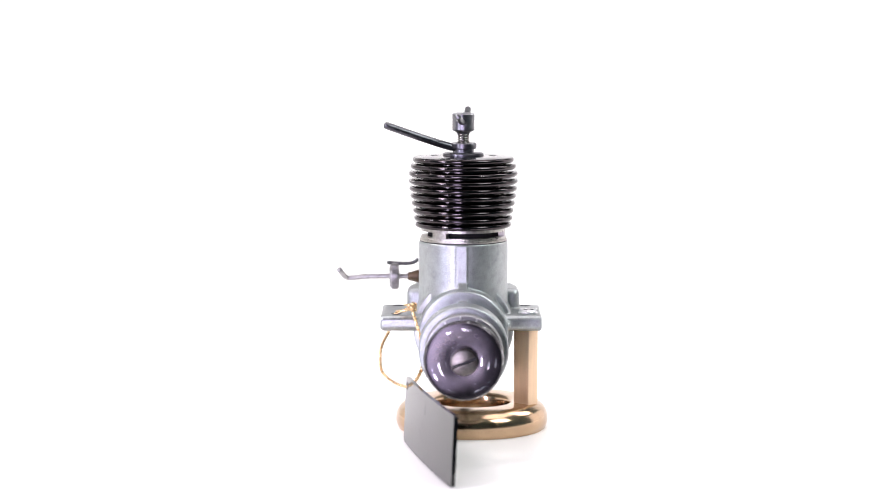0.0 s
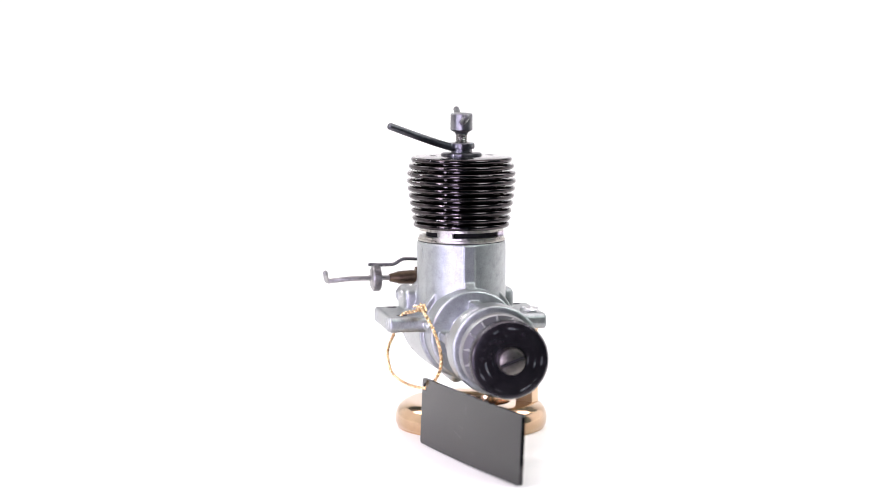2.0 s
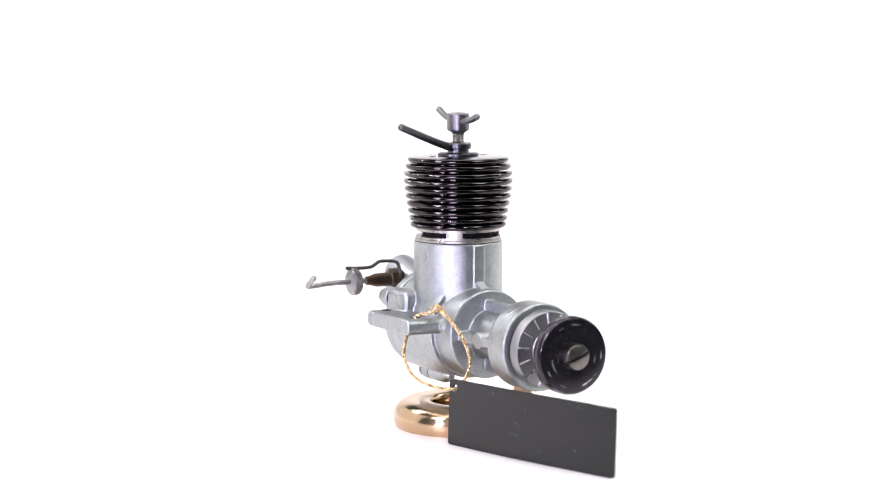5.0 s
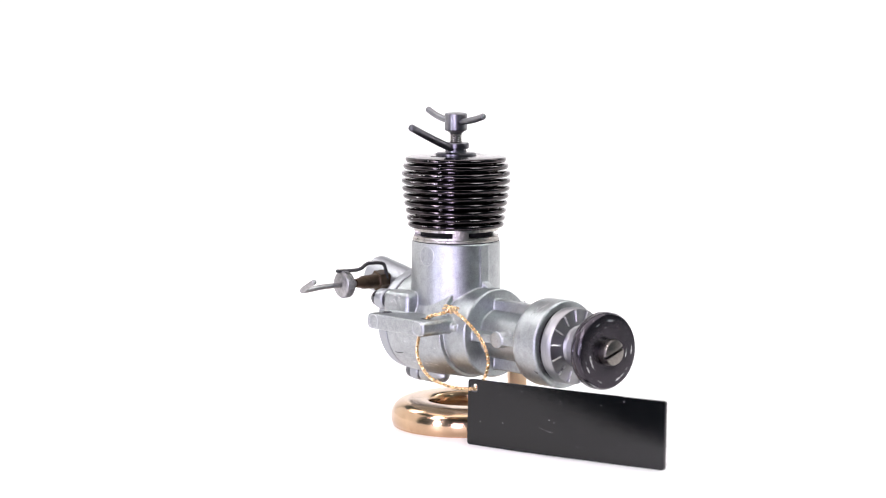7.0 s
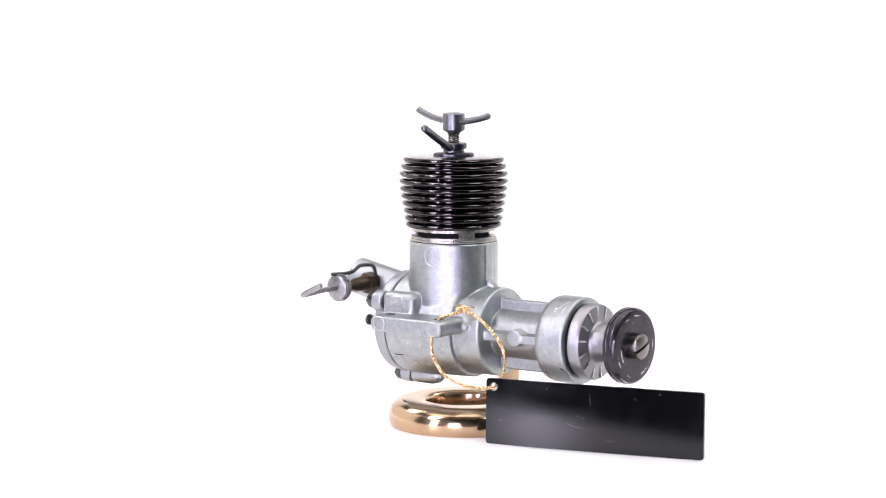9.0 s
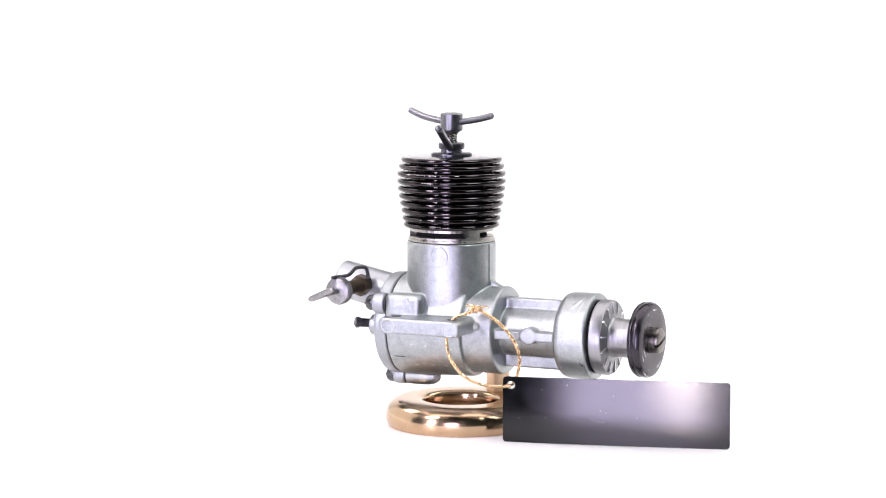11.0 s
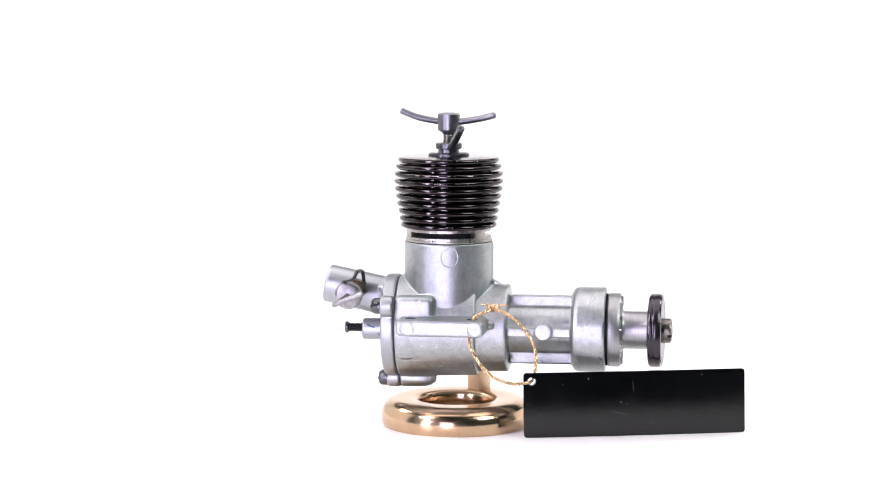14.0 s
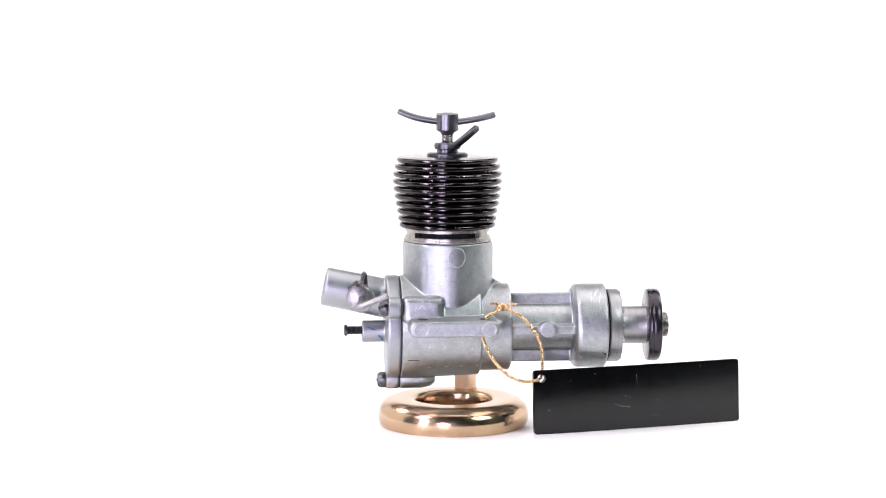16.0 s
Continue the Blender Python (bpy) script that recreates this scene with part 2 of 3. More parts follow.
def torus(r, tr, axis="z", at=(0, 0, 0), seg=48, tseg=10, bm=None, squash=1.0):
    bm = bm or bmesh.new()
    rings = []
    for k in range(seg):
        a = 2 * math.pi * k / seg
        ring = []
        for j in range(tseg):
            b = 2 * math.pi * j / tseg
            q, h = r + tr * math.cos(b), tr * math.sin(b) * squash
            u, v = q * math.cos(a), q * math.sin(a)
            ring.append(bm.verts.new(Vector({"z": (u, v, h), "y": (u, h, v), "x": (h, u, v)}[axis]) + Vector(at)))
        rings.append(ring)
    for k in range(seg):
        a, b = rings[k], rings[(k + 1) % seg]
        for j in range(tseg):
            bm.faces.new([a[j], a[(j + 1) % tseg], b[(j + 1) % tseg], b[j]])
    return bm


def melt(ob, voxel, rounds):
    """Fuse the overlapping solids of a casting and soften its corners into fillets."""
    r = ob.modifiers.new("fuse", "REMESH")
    r.mode, r.voxel_size, r.use_smooth_shade = "VOXEL", voxel * MM, True
    s = ob.modifiers.new("soften", "SMOOTH")
    s.factor, s.iterations = 0.5, rounds
    return ob


# ---- the place ----
def build_place():
    bm = bmesh.new()
    prof = [(-0.083, 0.0), (0.78, 0.0)]
    for k in range(1, 13):
        a = math.pi / 2 * k / 12
        prof.append((0.78 + 0.22 * math.sin(a), 0.22 - 0.22 * math.cos(a)))
    prof.append((1.00, 0.60))
    prof = [(y, z - 0.0003) for y, z in prof]
    under = [(y + 0.003 * min(1, max(0, z * 4)), z - 0.003) for y, z in prof]
    prism([(y * 1000, z * 1000) for y, z in prof + under[::-1]], -750, 750, "yz", bm)
    sweep = part("backdrop", bm, PAPER, smooth=30)
    tagged(sweep, "seamless white sheet curving up behind the engine", "backdrop", kind="structure")
    # Out-of-view white panels, added as reflectors to brighten the bronze post
    for name, x, y0, y1, high in (("reflector_west", -470, -80, 690, 420), ("reflector_east", 520, 110, 690, 300)):
        tagged(part(name, box(x - 3, x + 3, y0, y1, -0.3, high, 1), PAPER, smooth=0), "plain white reflector panel, out of view on the table", "panel", kind="structure")
    bm = box(-760, 760, -79, 1010, -34, -3.6, 3)
    top = part("table", bm, ROOM)
    tagged(top, "grey table top under the white sheet", "table", kind="structure")
    for name, dims in (("wall_south", (-1300, 1300, -1700, -1600, -750, 1550)), ("wall_north", (-1300, 1300, 1250, 1350, -750, 1550)),
                       ("wall_west", (-1400, -1300, -1600, 1250, -750, 1550)), ("wall_east", (1300, 1400, -1600, 1250, -750, 1550))):
        tagged(part(name, box(*dims, 0), ROOM, smooth=0), "plain grey painted wall of the dim room", "wall", kind="structure")
    tagged(part("floor", box(-1300, 1300, -1600, 1250, -850, -750, 0), ROOM, smooth=0), "plain grey floor of the dim room", "floor", kind="structure")
    tagged(part("ceiling", box(-1300, 1300, -1600, 1250, 1550, 1650, 0), ROOM, smooth=0), "plain grey ceiling of the dim room", "ceiling", kind="structure")
    for x in (-700, 700):
        for y in (-45, 950):
            part("leg", box(x - 25, x + 25, y - 25, y + 25, -750, -34, 3), ROOM, top)


# ---- the bronze stand ----
def build_stand():
    stand = thing("engine_stand", "polished bronze ring stand with an upright square post", "stand")
    prof = [(9.7, 0), (17.9, 0), (18.7, 0.35), (19.15, 1.2), (19.25, 2.3), (19.1, 3.5), (18.55, 4.75), (17.5, 5.75), (16.3, 6.35), (15.2, 6.52),
            (13.2, 6.55), (11.4, 6.5), (10.3, 6.3), (9.7, 5.8), (9.5, 4.8), (9.4, 3.6), (9.4, 0.6), (9.7, 0)]
    prof = [(p.x, max(0.0, p.y) * 1.046 - 0.3) for p in smooth_path([(r, h, 0) for r, h in prof], 3)]
    bm = lathe(prof, 128)
    bmesh.ops.remove_doubles(bm, verts=bm.verts[:], dist=1e-4)
    part("ring_base", bm, BRONZE, stand, "flattened polished bronze ring", smooth=60)
    # the post stands on the ring under the engine's lug
    m = Matrix.Translation((13.55, -4.35, 0)) @ Matrix.Rotation(radians(-36), 4, "Z")
    part("post", box(-2.3, 2.3, -2.12, 2.12, 5.3, 25.4, 0.3, 2, m), BRUSHED, stand, "square brushed bronze post", smooth=30)
    return stand


# ---- the engine ----
AX = 25.0  # height of the crankshaft


def build_engine():
    e = thing("model_engine", "small model diesel engine with a black finned cylinder head", "engine")
    build_crankcase(e)
    build_backplate(e)
    build_head(e)
    build_top(e)
    build_front(e)
    build_needle(e)
    # screw that fastens the lug to the post
    bm = lathe([(0, 29.15), (2.35, 29.15), (2.4, 29.4), (2.35, 29.8), (1.95, 30.2), (0, 30.3)], 32, at=(16.2, -6.2, 0))
    burr = random.Random(11)
    for k in range(12):
        a, q, r = burr.uniform(0, 6.28), burr.uniform(0.9, 2.0), burr.uniform(0.25, 0.5)
        lathe([(0, 29.9), (r, 30.0), (r * 0.9, 30.3), (r * 0.4, 30.4 + burr.uniform(0, 0.2)), (0, 30.5)], 8, at=(16.2 + q * math.cos(a), -6.2 + q * math.sin(a), 0), bm=bm)
    s = part("mounting_screw", bm, BRIGHT, e, "chewed steel screw head, worn bright", smooth=50)
    # A dark bar on the head paints the shade of its slot
    part("slot_shade", box(14.75, 17.65, -6.4, -6.0, 30.1, 30.34, 0), DARK, s, smooth=0)
    return e


def build_crankcase(e):
    bm = rod(11.25, 20, 47.05, "z", chamfer=0.3, seg=96)
    lathe([(0, -7.8), (12.2, -7.8), (12.45, -7.5), (12.95, 6), (12.95, 12.15), (0, 12.15)], 96, "y", (0, 0, AX + 0.3), bm)
    rod(11.1, -15.6, -6, "y", (0, 0, AX), 0.5, 96, bm)
    rod(6.0, -34, -14, "y", (0, 0, AX), 0.2, 64, bm)
    box(-1.25, 1.25, -33, -14, 16.0, 33.5, 0.25, 2, None, bm)
    box(-8.7, 8.7, -33, -14, 23.9, 26.2, 0.25, 2, None, bm)
    for sx in (-1, 1):
        rod(2.15, 6.0 * sx, 9.0 * sx, "x", (0, -24.7, 25.2), 0.2, 32, bm)
    lathe([(0, -40.0), (10.3, -40.0), (10.65, -39.7), (10.7, -39.2), (10.7, -33.2), (10.4, -32.2), (9.4, -31.5), (0, -31.5)], 96, "y", (0, 0, AX), bm)
    # mounting lugs
    b = bmesh.new()
    bmesh.ops.create_cube(b, size=1)
    bmesh.ops.transform(b, matrix=Matrix.Translation((-0.5, -0.25, 27.35)) @ Matrix.Diagonal((40.2, 21.9, 4.0, 1)), verts=b.verts[:])
    along = [g for g in b.edges if abs((g.verts[0].co - g.verts[1].co).x) > 20]
    bmesh.ops.bevel(b, geom=along, offset=1.5, segments=5, affect="EDGES", profile=0.5)
    rim = [g for g in b.edges if all(abs(v.co.x + 0.5) > 19 for v in g.verts)]
    bmesh.ops.bevel(b, geom=rim, offset=0.55, segments=2, affect="EDGES", profile=0.5)
    join(bm, b)
    # screw ears behind
    for a in (30, 150):
        x, z = 13.45 * math.cos(radians(a)), AX + 13.3 * math.sin(radians(a)) + 0.1
        box(x - 2.7, x + 2.7, 1.9, 12.15, z - 4, z + 2.65, 1.6, 4, None, bm)
    lathe([(0, 3.0), (0.9, 3.3), (1.7, 4.4), (2.15, 6.2), (2.2, 8), (2.2, 12.15), (0, 12.15)], 32, "y", (0, 0, 11.6), bm)
    box(-2.0, 2.0, 5.0, 12.15, 11.6, 16, 0.3, 2, None, bm)
    # gussets
    prism([(-10.5, 38.0), (-15.4, 35.2), (-15.4, 33), (-10.5, 33)], -1.3, 1.0, "yz", bm)
    # parting strip down the front of the barrel
    box(-1.8, 1.05, -11.37, -9.5, 34, 46.7, 0.12, 1, None, bm)
    for sx in (-1, 1):
        box(10.3 * sx - 1.5, 10.3 * sx + 1.5, -12.6, -9, 26.2, 28.0, 0.7, 3, None, bm)
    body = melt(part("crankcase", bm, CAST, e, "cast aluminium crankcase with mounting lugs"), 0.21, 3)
    # Dark discs on the lug tops paint the shade of the bolt holes
    for x, y in ((-16.6, 7.4), (-16.8, -7.9), (15.8, 7.4)):
        part("mounting_hole_shade", rod(1.35, 29.1, 29.4, "z", (x, y, 0), 0.03, 24), DARK, body, "dark disc for the shade in a bolt hole")
    # a chip on the bearing housing and a scratch on the case
    part("chip", tube(smooth_path([(-9.05, -38.0, 19.8), (-8.85, -38.7, 19.3), (-8.75, -39.2, 18.9)], 3), 0.24, 6), DARK, body, "small dark chip")
    part("scratch", tube(smooth_path([(-11.0, 10.6, 18.25), (-11.0, 9.2, 18.2), (-10.95, 7.8, 18.3)], 3), 0.09, 6), DARK, body, "thin dark scratch")
    # casting marks
    part("casting_mark", torus(1.65, 0.2, "x", (-20.55, 7.9, 27.35), 32, 8), CAST, body)
    part("casting_mark", torus(1.65, 0.2, "x", (-20.55, -8.8, 27.35), 32, 8), CAST, body)
    for y, w in ((4.6, 0.9), (2.9, 1.1), (1.0, 0.9), (-0.8, 1.2), (-2.8, 0.9), (-4.7, 1.1)):
        part("raised_bar", box(-20.59, -20.3, y - w / 2, y + w / 2, 26.7, 27.95, 0.1, 2), CAST, body, "worn raised bar of casting lettering")
    # rough sand marks on the screw ear
    grit = random.Random(5)
    bm = bmesh.new()
    for k in range(26):
        y, z, r = grit.gauss(6.2, 1.3), grit.gauss(32.2, 0.8), grit.uniform(0.10, 0.24)
        lathe([(0, -0.2), (r, -0.2), (r * 0.8, 0.03), (0, 0.07)], 7, "x", (-14.33, min(9.5, max(3.6, y)), min(33.4, max(30.4, z))), bm)
    for v in bm.verts:
        v.co.x = -28.66 - v.co.x
    part("casting_flaw", bm, BRIGHT, body, "patch of rough bright casting grains", smooth=0)
    # rub marks on the bearing housing
    for a, y0, y1 in ((112, -37.9, -36.9), (118, -37.2, -36.2), (122, -36.0, -35.6), (124, -38.2, -37.6)):
        p, q = [(10.66 * math.cos(radians(a + d)), y, AX + 10.66 * math.sin(radians(a + d))) for d, y in ((0, y0), (16, y1))]
        mid = (10.66 * math.cos(radians(a + 8)), (y0 + y1) / 2, AX + 10.66 * math.sin(radians(a + 8)))
        part("rub_mark", tube(smooth_path([p, mid, q], 4), 0.09, 6), BRIGHT, body, "bright rub mark")
    bm = torus(2.15, 0.2, "x", (0, 0, 0), 40, 8)
    for v in bm.verts:
        a = radians(-172) + v.co.y / 11.2
        r = 11.17 + v.co.x
        v.co = Vector((r * math.cos(a), r * math.sin(a), 43.9 + v.co.z * 1.12))
    part("casting_mark", bm, CAST, body)
    return body


def build_backplate(e):
    bm = rod(12.95, 12.45, 15.8, "y", (0, 0, AX + 0.4), 0.5, 96)
    for a in (30, 150, 270):
        x, z = 13.45 * math.cos(radians(a)), AX + 13.3 * math.sin(radians(a)) + (-0.05 if a < 200 else -0.1)
        rod(2.65 if a < 200 else 2.3, 12.45, 15.7, "y", (x, 0, z), 0.4, 32, bm)
        box(x * 0.8 - 2.2, x * 0.8 + 2.2, 12.45, 15.5, (z - AX) * 0.8 + AX - 2.2, (z - AX) * 0.8 + AX + 2.2, 0.3, 2, None, bm)
    # venturi
    d = Vector((0, 0.978, 0.207))
    c = Vector((0, 31.3, 35.8))
    turn = d.to_track_quat("Z", "Y").to_matrix().to_4x4()
    b = lathe([(0, -20), (5.0, -20), (4.9, -8), (4.85, -0.6), (4.65, -0.15), (4.2, 0), (3.3, -0.2), (2.9, -1.2), (2.7, -6), (0, -6)], 64)
    bmesh.ops.transform(b, matrix=Matrix.Translation(c) @ turn, verts=b.verts[:])
    join(bm, b)
    box(-5, 5, 12.6, 17.5, 28, 36.0, 1.2, 3, None, bm)
    # boss at the back
    rod(2.75, 15, 21.8, "y", (-1.2, 0, 24.3), 0.25, 40, bm)
    plate = melt(part("backplate", bm, PLATE, e, "smooth aluminium backplate with its inlet tube"), 0.21, 3)
    seal = rod(12.6, 12.0, 12.6, "y", (0, 0, AX + 0.4), 0.05, 96)
    for a in (30, 150, 270):
        rod(2.3 if a < 200 else 2.05, 12.0, 12.6, "y", (13.45 * math.cos(radians(a)), 0, AX + 13.3 * math.sin(radians(a)) - 0.08), 0.05, 32, seal)
    part("gasket", seal, DARK, e, "thin dark gasket")
    for y0, z0, y1, z1 in ((20.3, 25.6, 18.6, 25.0), (18.0, 23.9, 16.6, 22.4)):
        part("ink_mark", tube([(-3.55, y0, z0), (-3.85, (y0 + y1) / 2, (z0 + z1) / 2), (-3.75, y1, z1)], 0.22, 6), INK, plate, "blue ink stroke")
    # threaded stud
    prof = [(0, 20), (1.0, 20)]
    y = 21.8
    while y < 25.4:
        prof += [(0.95, y), (1.2, y + 0.2), (0.95, y + 0.4)]
        y += 0.4
    prof += [(1.45, 25.5), (1.5, 26.0), (1.2, 26.3), (0, 26.35)]
    part("stud", lathe(prof, 24, "y", (-2.0, 0, 24.7)), BLUED, plate, "dark threaded stud")
    for a in (30, 150, 270):
        x, z = 13.45 * math.cos(radians(a)), AX + 13.3 * math.sin(radians(a)) + (-0.05 if a < 200 else -0.1)
        s = part("cover_screw", lathe([(0, 15.3), (2.0, 15.3), (2.05, 15.5), (2.0, 17.2), (1.6, 17.8), (0, 18.0)], 28, "y", (x, 0, z)), SCREW, plate, "dark slotted screw")
        # Slot drawn as a dark bar, its shade put into the colour
        part("slot_shade", box(x - 1.5, x + 1.5, 17.5, 18.05, z - 0.25, z + 0.25, 0), DARK, s, smooth=0)


def build_head(e):
    # liner with its exhaust ports: a band above, a band below and pillars between
    liner = part("cylinder_liner", lathe([(9.2, 46.8), (10.7, 46.8), (10.7, 47.2), (11.0, 47.25), (11.05, 47.4), (11.0, 47.75), (10.75, 47.85), (10.7, 48.4), (9.2, 48.4), (9.2, 46.8)], 96), LINER, e, "steel cylinder liner with exhaust ports")
    part("upper_band", lathe([(9.2, 49.75), (10.7, 49.75), (10.7, 51.2), (9.2, 51.2), (9.2, 49.75)], 96), LINER, liner)
    for mid in (-125, -5, 115):
        bm = bmesh.new()
        for r in (9.2, 10.69):
            for z in (48.2, 49.95):
                for k in range(7):
                    a = radians(mid - 11 + 22 * k / 6)
                    bm.verts.new((r * math.cos(a), r * math.sin(a), z))
        bm.verts.ensure_lookup_table()
        v = bm.verts
        for k in range(6):
            for a, b in ((0, 7), (14, 21), (0, 14), (7, 21)):
                bm.faces.new([v[a + k], v[a + k + 1], v[b + k + 1], v[b + k]])
        bm.faces.new([v[0], v[7], v[21], v[14]]), bm.faces.new([v[6], v[13], v[27], v[20]])
        part("port_pillar", bm, LINER, liner)
    part("joint", rod(10.95, 46.9, 47.2, "z", chamfer=0.02, seg=96), DARK, e, "dark joint under the liner")
    # Black colour stands for the shade behind the ports
    part("piston", rod(8.9, 40, 50.6, "z", chamfer=0.2, seg=64), BORE, e, "piston painted near-black for the shade inside the ports")
    # finned head
    core = part("cylinder_head", lathe([(0, 50.4), (10.9, 50.4), (11.3, 50.55), (11.0, 50.8), (10.3, 51), (10.3, 67), (11.6, 68.2), (10.5, 68.40), (9, 68.48), (5, 68.6), (0, 68.6)], 96), BLACK, e, "black anodised finned cylinder head")
    fins = ((67.6, 12.8), (65.9, 13.35), (64.05, 13.75), (62.18, 13.8), (60.32, 13.65), (58.45, 13.4), (56.6, 13.1), (54.75, 12.75), (52.85, 12.5), (51.2, 12.2))
    nicks = {64.05: ((-99, 11), (-78, 3), (-60, 6), (-117, 6), (-83, 4), (20, 3)), 62.18: ((-94, 9), (-69, 15), (-151, 14)), 67.6: ((-75, 3), (-50, 2)),
             58.45: ((-88, 3),), 52.85: ((-40, 4), (-104, 3)), 51.2: ((-20, 6), (-82, 8))}
    for z, r in fins:
        t = 0.66
        fin = part("cooling_fin", lathe([(10.0, z - t * 1.15), (r - 0.66, z - t), (r - 0.28, z - t * 0.85), (r - 0.08, z - t * 0.5), (r, z), (r - 0.08, z + t * 0.5), (r - 0.28, z + t * 0.85), (r - 0.66, z + t), (10.0, z + t * 1.15), (10.0, z - t * 1.15)], 112), BLACK, core, smooth=50)
        for mid, span in nicks.get(z, ()):
            # bruises along the rim, seen bright where the black skin is knocked off
            a0, n = radians(mid - span / 2 - 90), max(3, int(span))
            path = [((r + 0.02 * (k % 2) - 0.12) * math.cos(a0 + radians(span) * k / n), (r + 0.02 * (k % 2) - 0.12) * math.sin(a0 + radians(span) * k / n),
                     z + 0.22 + 0.07 * math.sin(2.3 * k + mid)) for k in range(n + 1)]
            part("nick", tube(path, lambda s: 0.025 + 0.075 * abs(math.sin(17 * s + mid)), 6), BRIGHT, fin, "bright nick in the black rim")
    # Two dark discs stand in for the shaded holes on top
    for x in (-7.2, 7.2):
        part("spanner_hole_shade", rod(0.95, 68.3, 68.52, "z", (x, 0, 0.05), 0.05, 20), DARK, core)


def build_top(e):
    lever = part("lock_collar", lathe([(0, 68.4), (5.1, 68.4), (5.15, 68.6), (5.1, 69.05), (4.8, 69.25), (2.7, 69.3), (2.6, 70.2), (3.1, 70.25), (3.3, 70.45), (3.3, 71.5), (3.1, 71.75), (1.5, 71.8), (0, 71.8)], 56), BLUED, e, "blued steel lock collar and lever")
    path = smooth_path([(-1.5, -0.5, 70.6), (-3.6, -1.1, 70.9), (-10, -2.9, 73.0), (-19.3, -5.4, 76.4)], 8)
    part("lever", tube(path, lambda s: 1.02 - 0.12 * s, 14), BLUED, lever)
    prof = [(0, 74.0), (1.55, 74.0), (1.75, 74.3), (2.35, 74.7), (2.55, 74.75), (2.8, 75.0), (2.8, 78.9), (2.6, 79.15), (1.8, 79.3), (0, 79.35)]
    screw = part("compression_screw", lathe(prof, 48), STEEL, e, "grey steel compression screw with a cross handle", smooth=22)
    coil = [(0, 71.0), (1.25, 71.0)]
    z = 71.7
    while z < 74.3:
        coil += [(1.25, z), (1.56, z + 0.18), (1.6, z + 0.28), (1.56, z + 0.38), (1.25, z + 0.56)]
        z += 0.58
    part("thread", lathe(coil + [(1.25, 74.5), (0, 74.5)], 36), THREAD, screw, "bright steel thread")
    part("handle_bar", tube(smooth_path([(0.1, 1.5, 77.1), (0.3, 3.2, 77.2), (0.8, 8.0, 78.1), (1.2, 12.0, 79.6)], 6), 0.82, 14), STEEL, screw)
    part("handle_bar", tube(smooth_path([(-0.1, -1.5, 77.0), (-0.4, -3.2, 77.1), (-0.9, -8.0, 77.9), (-1.3, -11.6, 78.8)], 6), 0.82, 14), STEEL, screw)


def build_front(e):
    # A black ring fills the gap and paints its shade
    part("gap_shade_ring", rod(9.05, -40.8, -39.7, "y", (0, 0, AX), 0.1, 64), BORE, e, "dark ring for the shade in the gap behind the drive washer")
    w = part("drive_washer", lathe([(0, -40.5), (9.0, -40.5), (9.3, -40.8), (9.3, -43.2), (9.0, -43.7), (5.6, -44.0), (4.6, -44.2), (0, -44.2)], 96, "y", (0, 0, AX)), TURNED, e, "aluminium drive washer with raised radial teeth")
    for k in range(14):
        a = 2 * math.pi * (k + 0.3) / 14
        m = Matrix.Translation((0, 0, AX)) @ Matrix.Rotation(a, 4, "Y")
        part("tooth", box(6.0, 8.85, -44.16, -43.3, -0.19, 0.19, 0.08, 1, m), BRIGHT, w)
    part("sleeve", lathe([(0, -44), (5.2, -44), (4.85, -44.4), (4.75, -45.0), (4.75, -50.2), (5.0, -50.9), (0, -50.9)], 64, "y", (0, 0, AX)), TURNED, e, "polished aluminium sleeve")
    face = lathe([(0, -50.7), (8.3, -50.7), (9.0, -50.95), (9.25, -51.5), (9.25, -51.9), (9.15, -52.05), (9.25, -52.2), (9.25, -53.4), (8.8, -54.1), (8.0, -54.3), (4, -54.0), (0, -53.9)], 96, "y", (0, 0, AX))
    bmesh.ops.rotate(face, cent=(0, -52, AX), matrix=Matrix.Rotation(radians(-2.6), 3, "Z"), verts=face.verts[:])
    part("propeller_disc", face, DISC, e, "black anodised propeller washer, scuffed")
    m = Matrix.Translation((0, 0, AX)) @ Matrix.Rotation(radians(-20), 4, "Y")
    bm = lathe([(0, -53.8), (3.1, -53.8), (3.15, -54.1), (3.1, -55.35), (0, -55.4)], 40, "y", (0, 0, AX))
    for sign in (-1, 1):
        # two halves of the domed head, with the slot open between them
        half = lathe([(0, -55.3), (3.1, -55.3), (3.15, -55.8), (2.95, -56.25), (2.2, -56.5), (0, -56.65)], 40, "y", (0, 0, AX))
        side = m.to_3x3() @ Vector((0, 0, sign))
        bmesh.ops.bisect_plane(half, geom=half.verts[:] + half.edges[:] + half.faces[:], plane_co=Vector((0, 0, AX)) + side * 0.36, plane_no=side, clear_inner=True)
        bmesh.ops.holes_fill(half, edges=half.edges[:], sides=0)
        join(bm, half)
    s = part("propeller_screw", bm, WORN, e, "worn slotted steel screw")
    # Near-black floor paints in the shade of the open slot
    part("slot_shade", box(-2.95, 2.95, -55.47, -55.3, -0.35, 0.35, 0, 1, m), DARK, s, smooth=0)


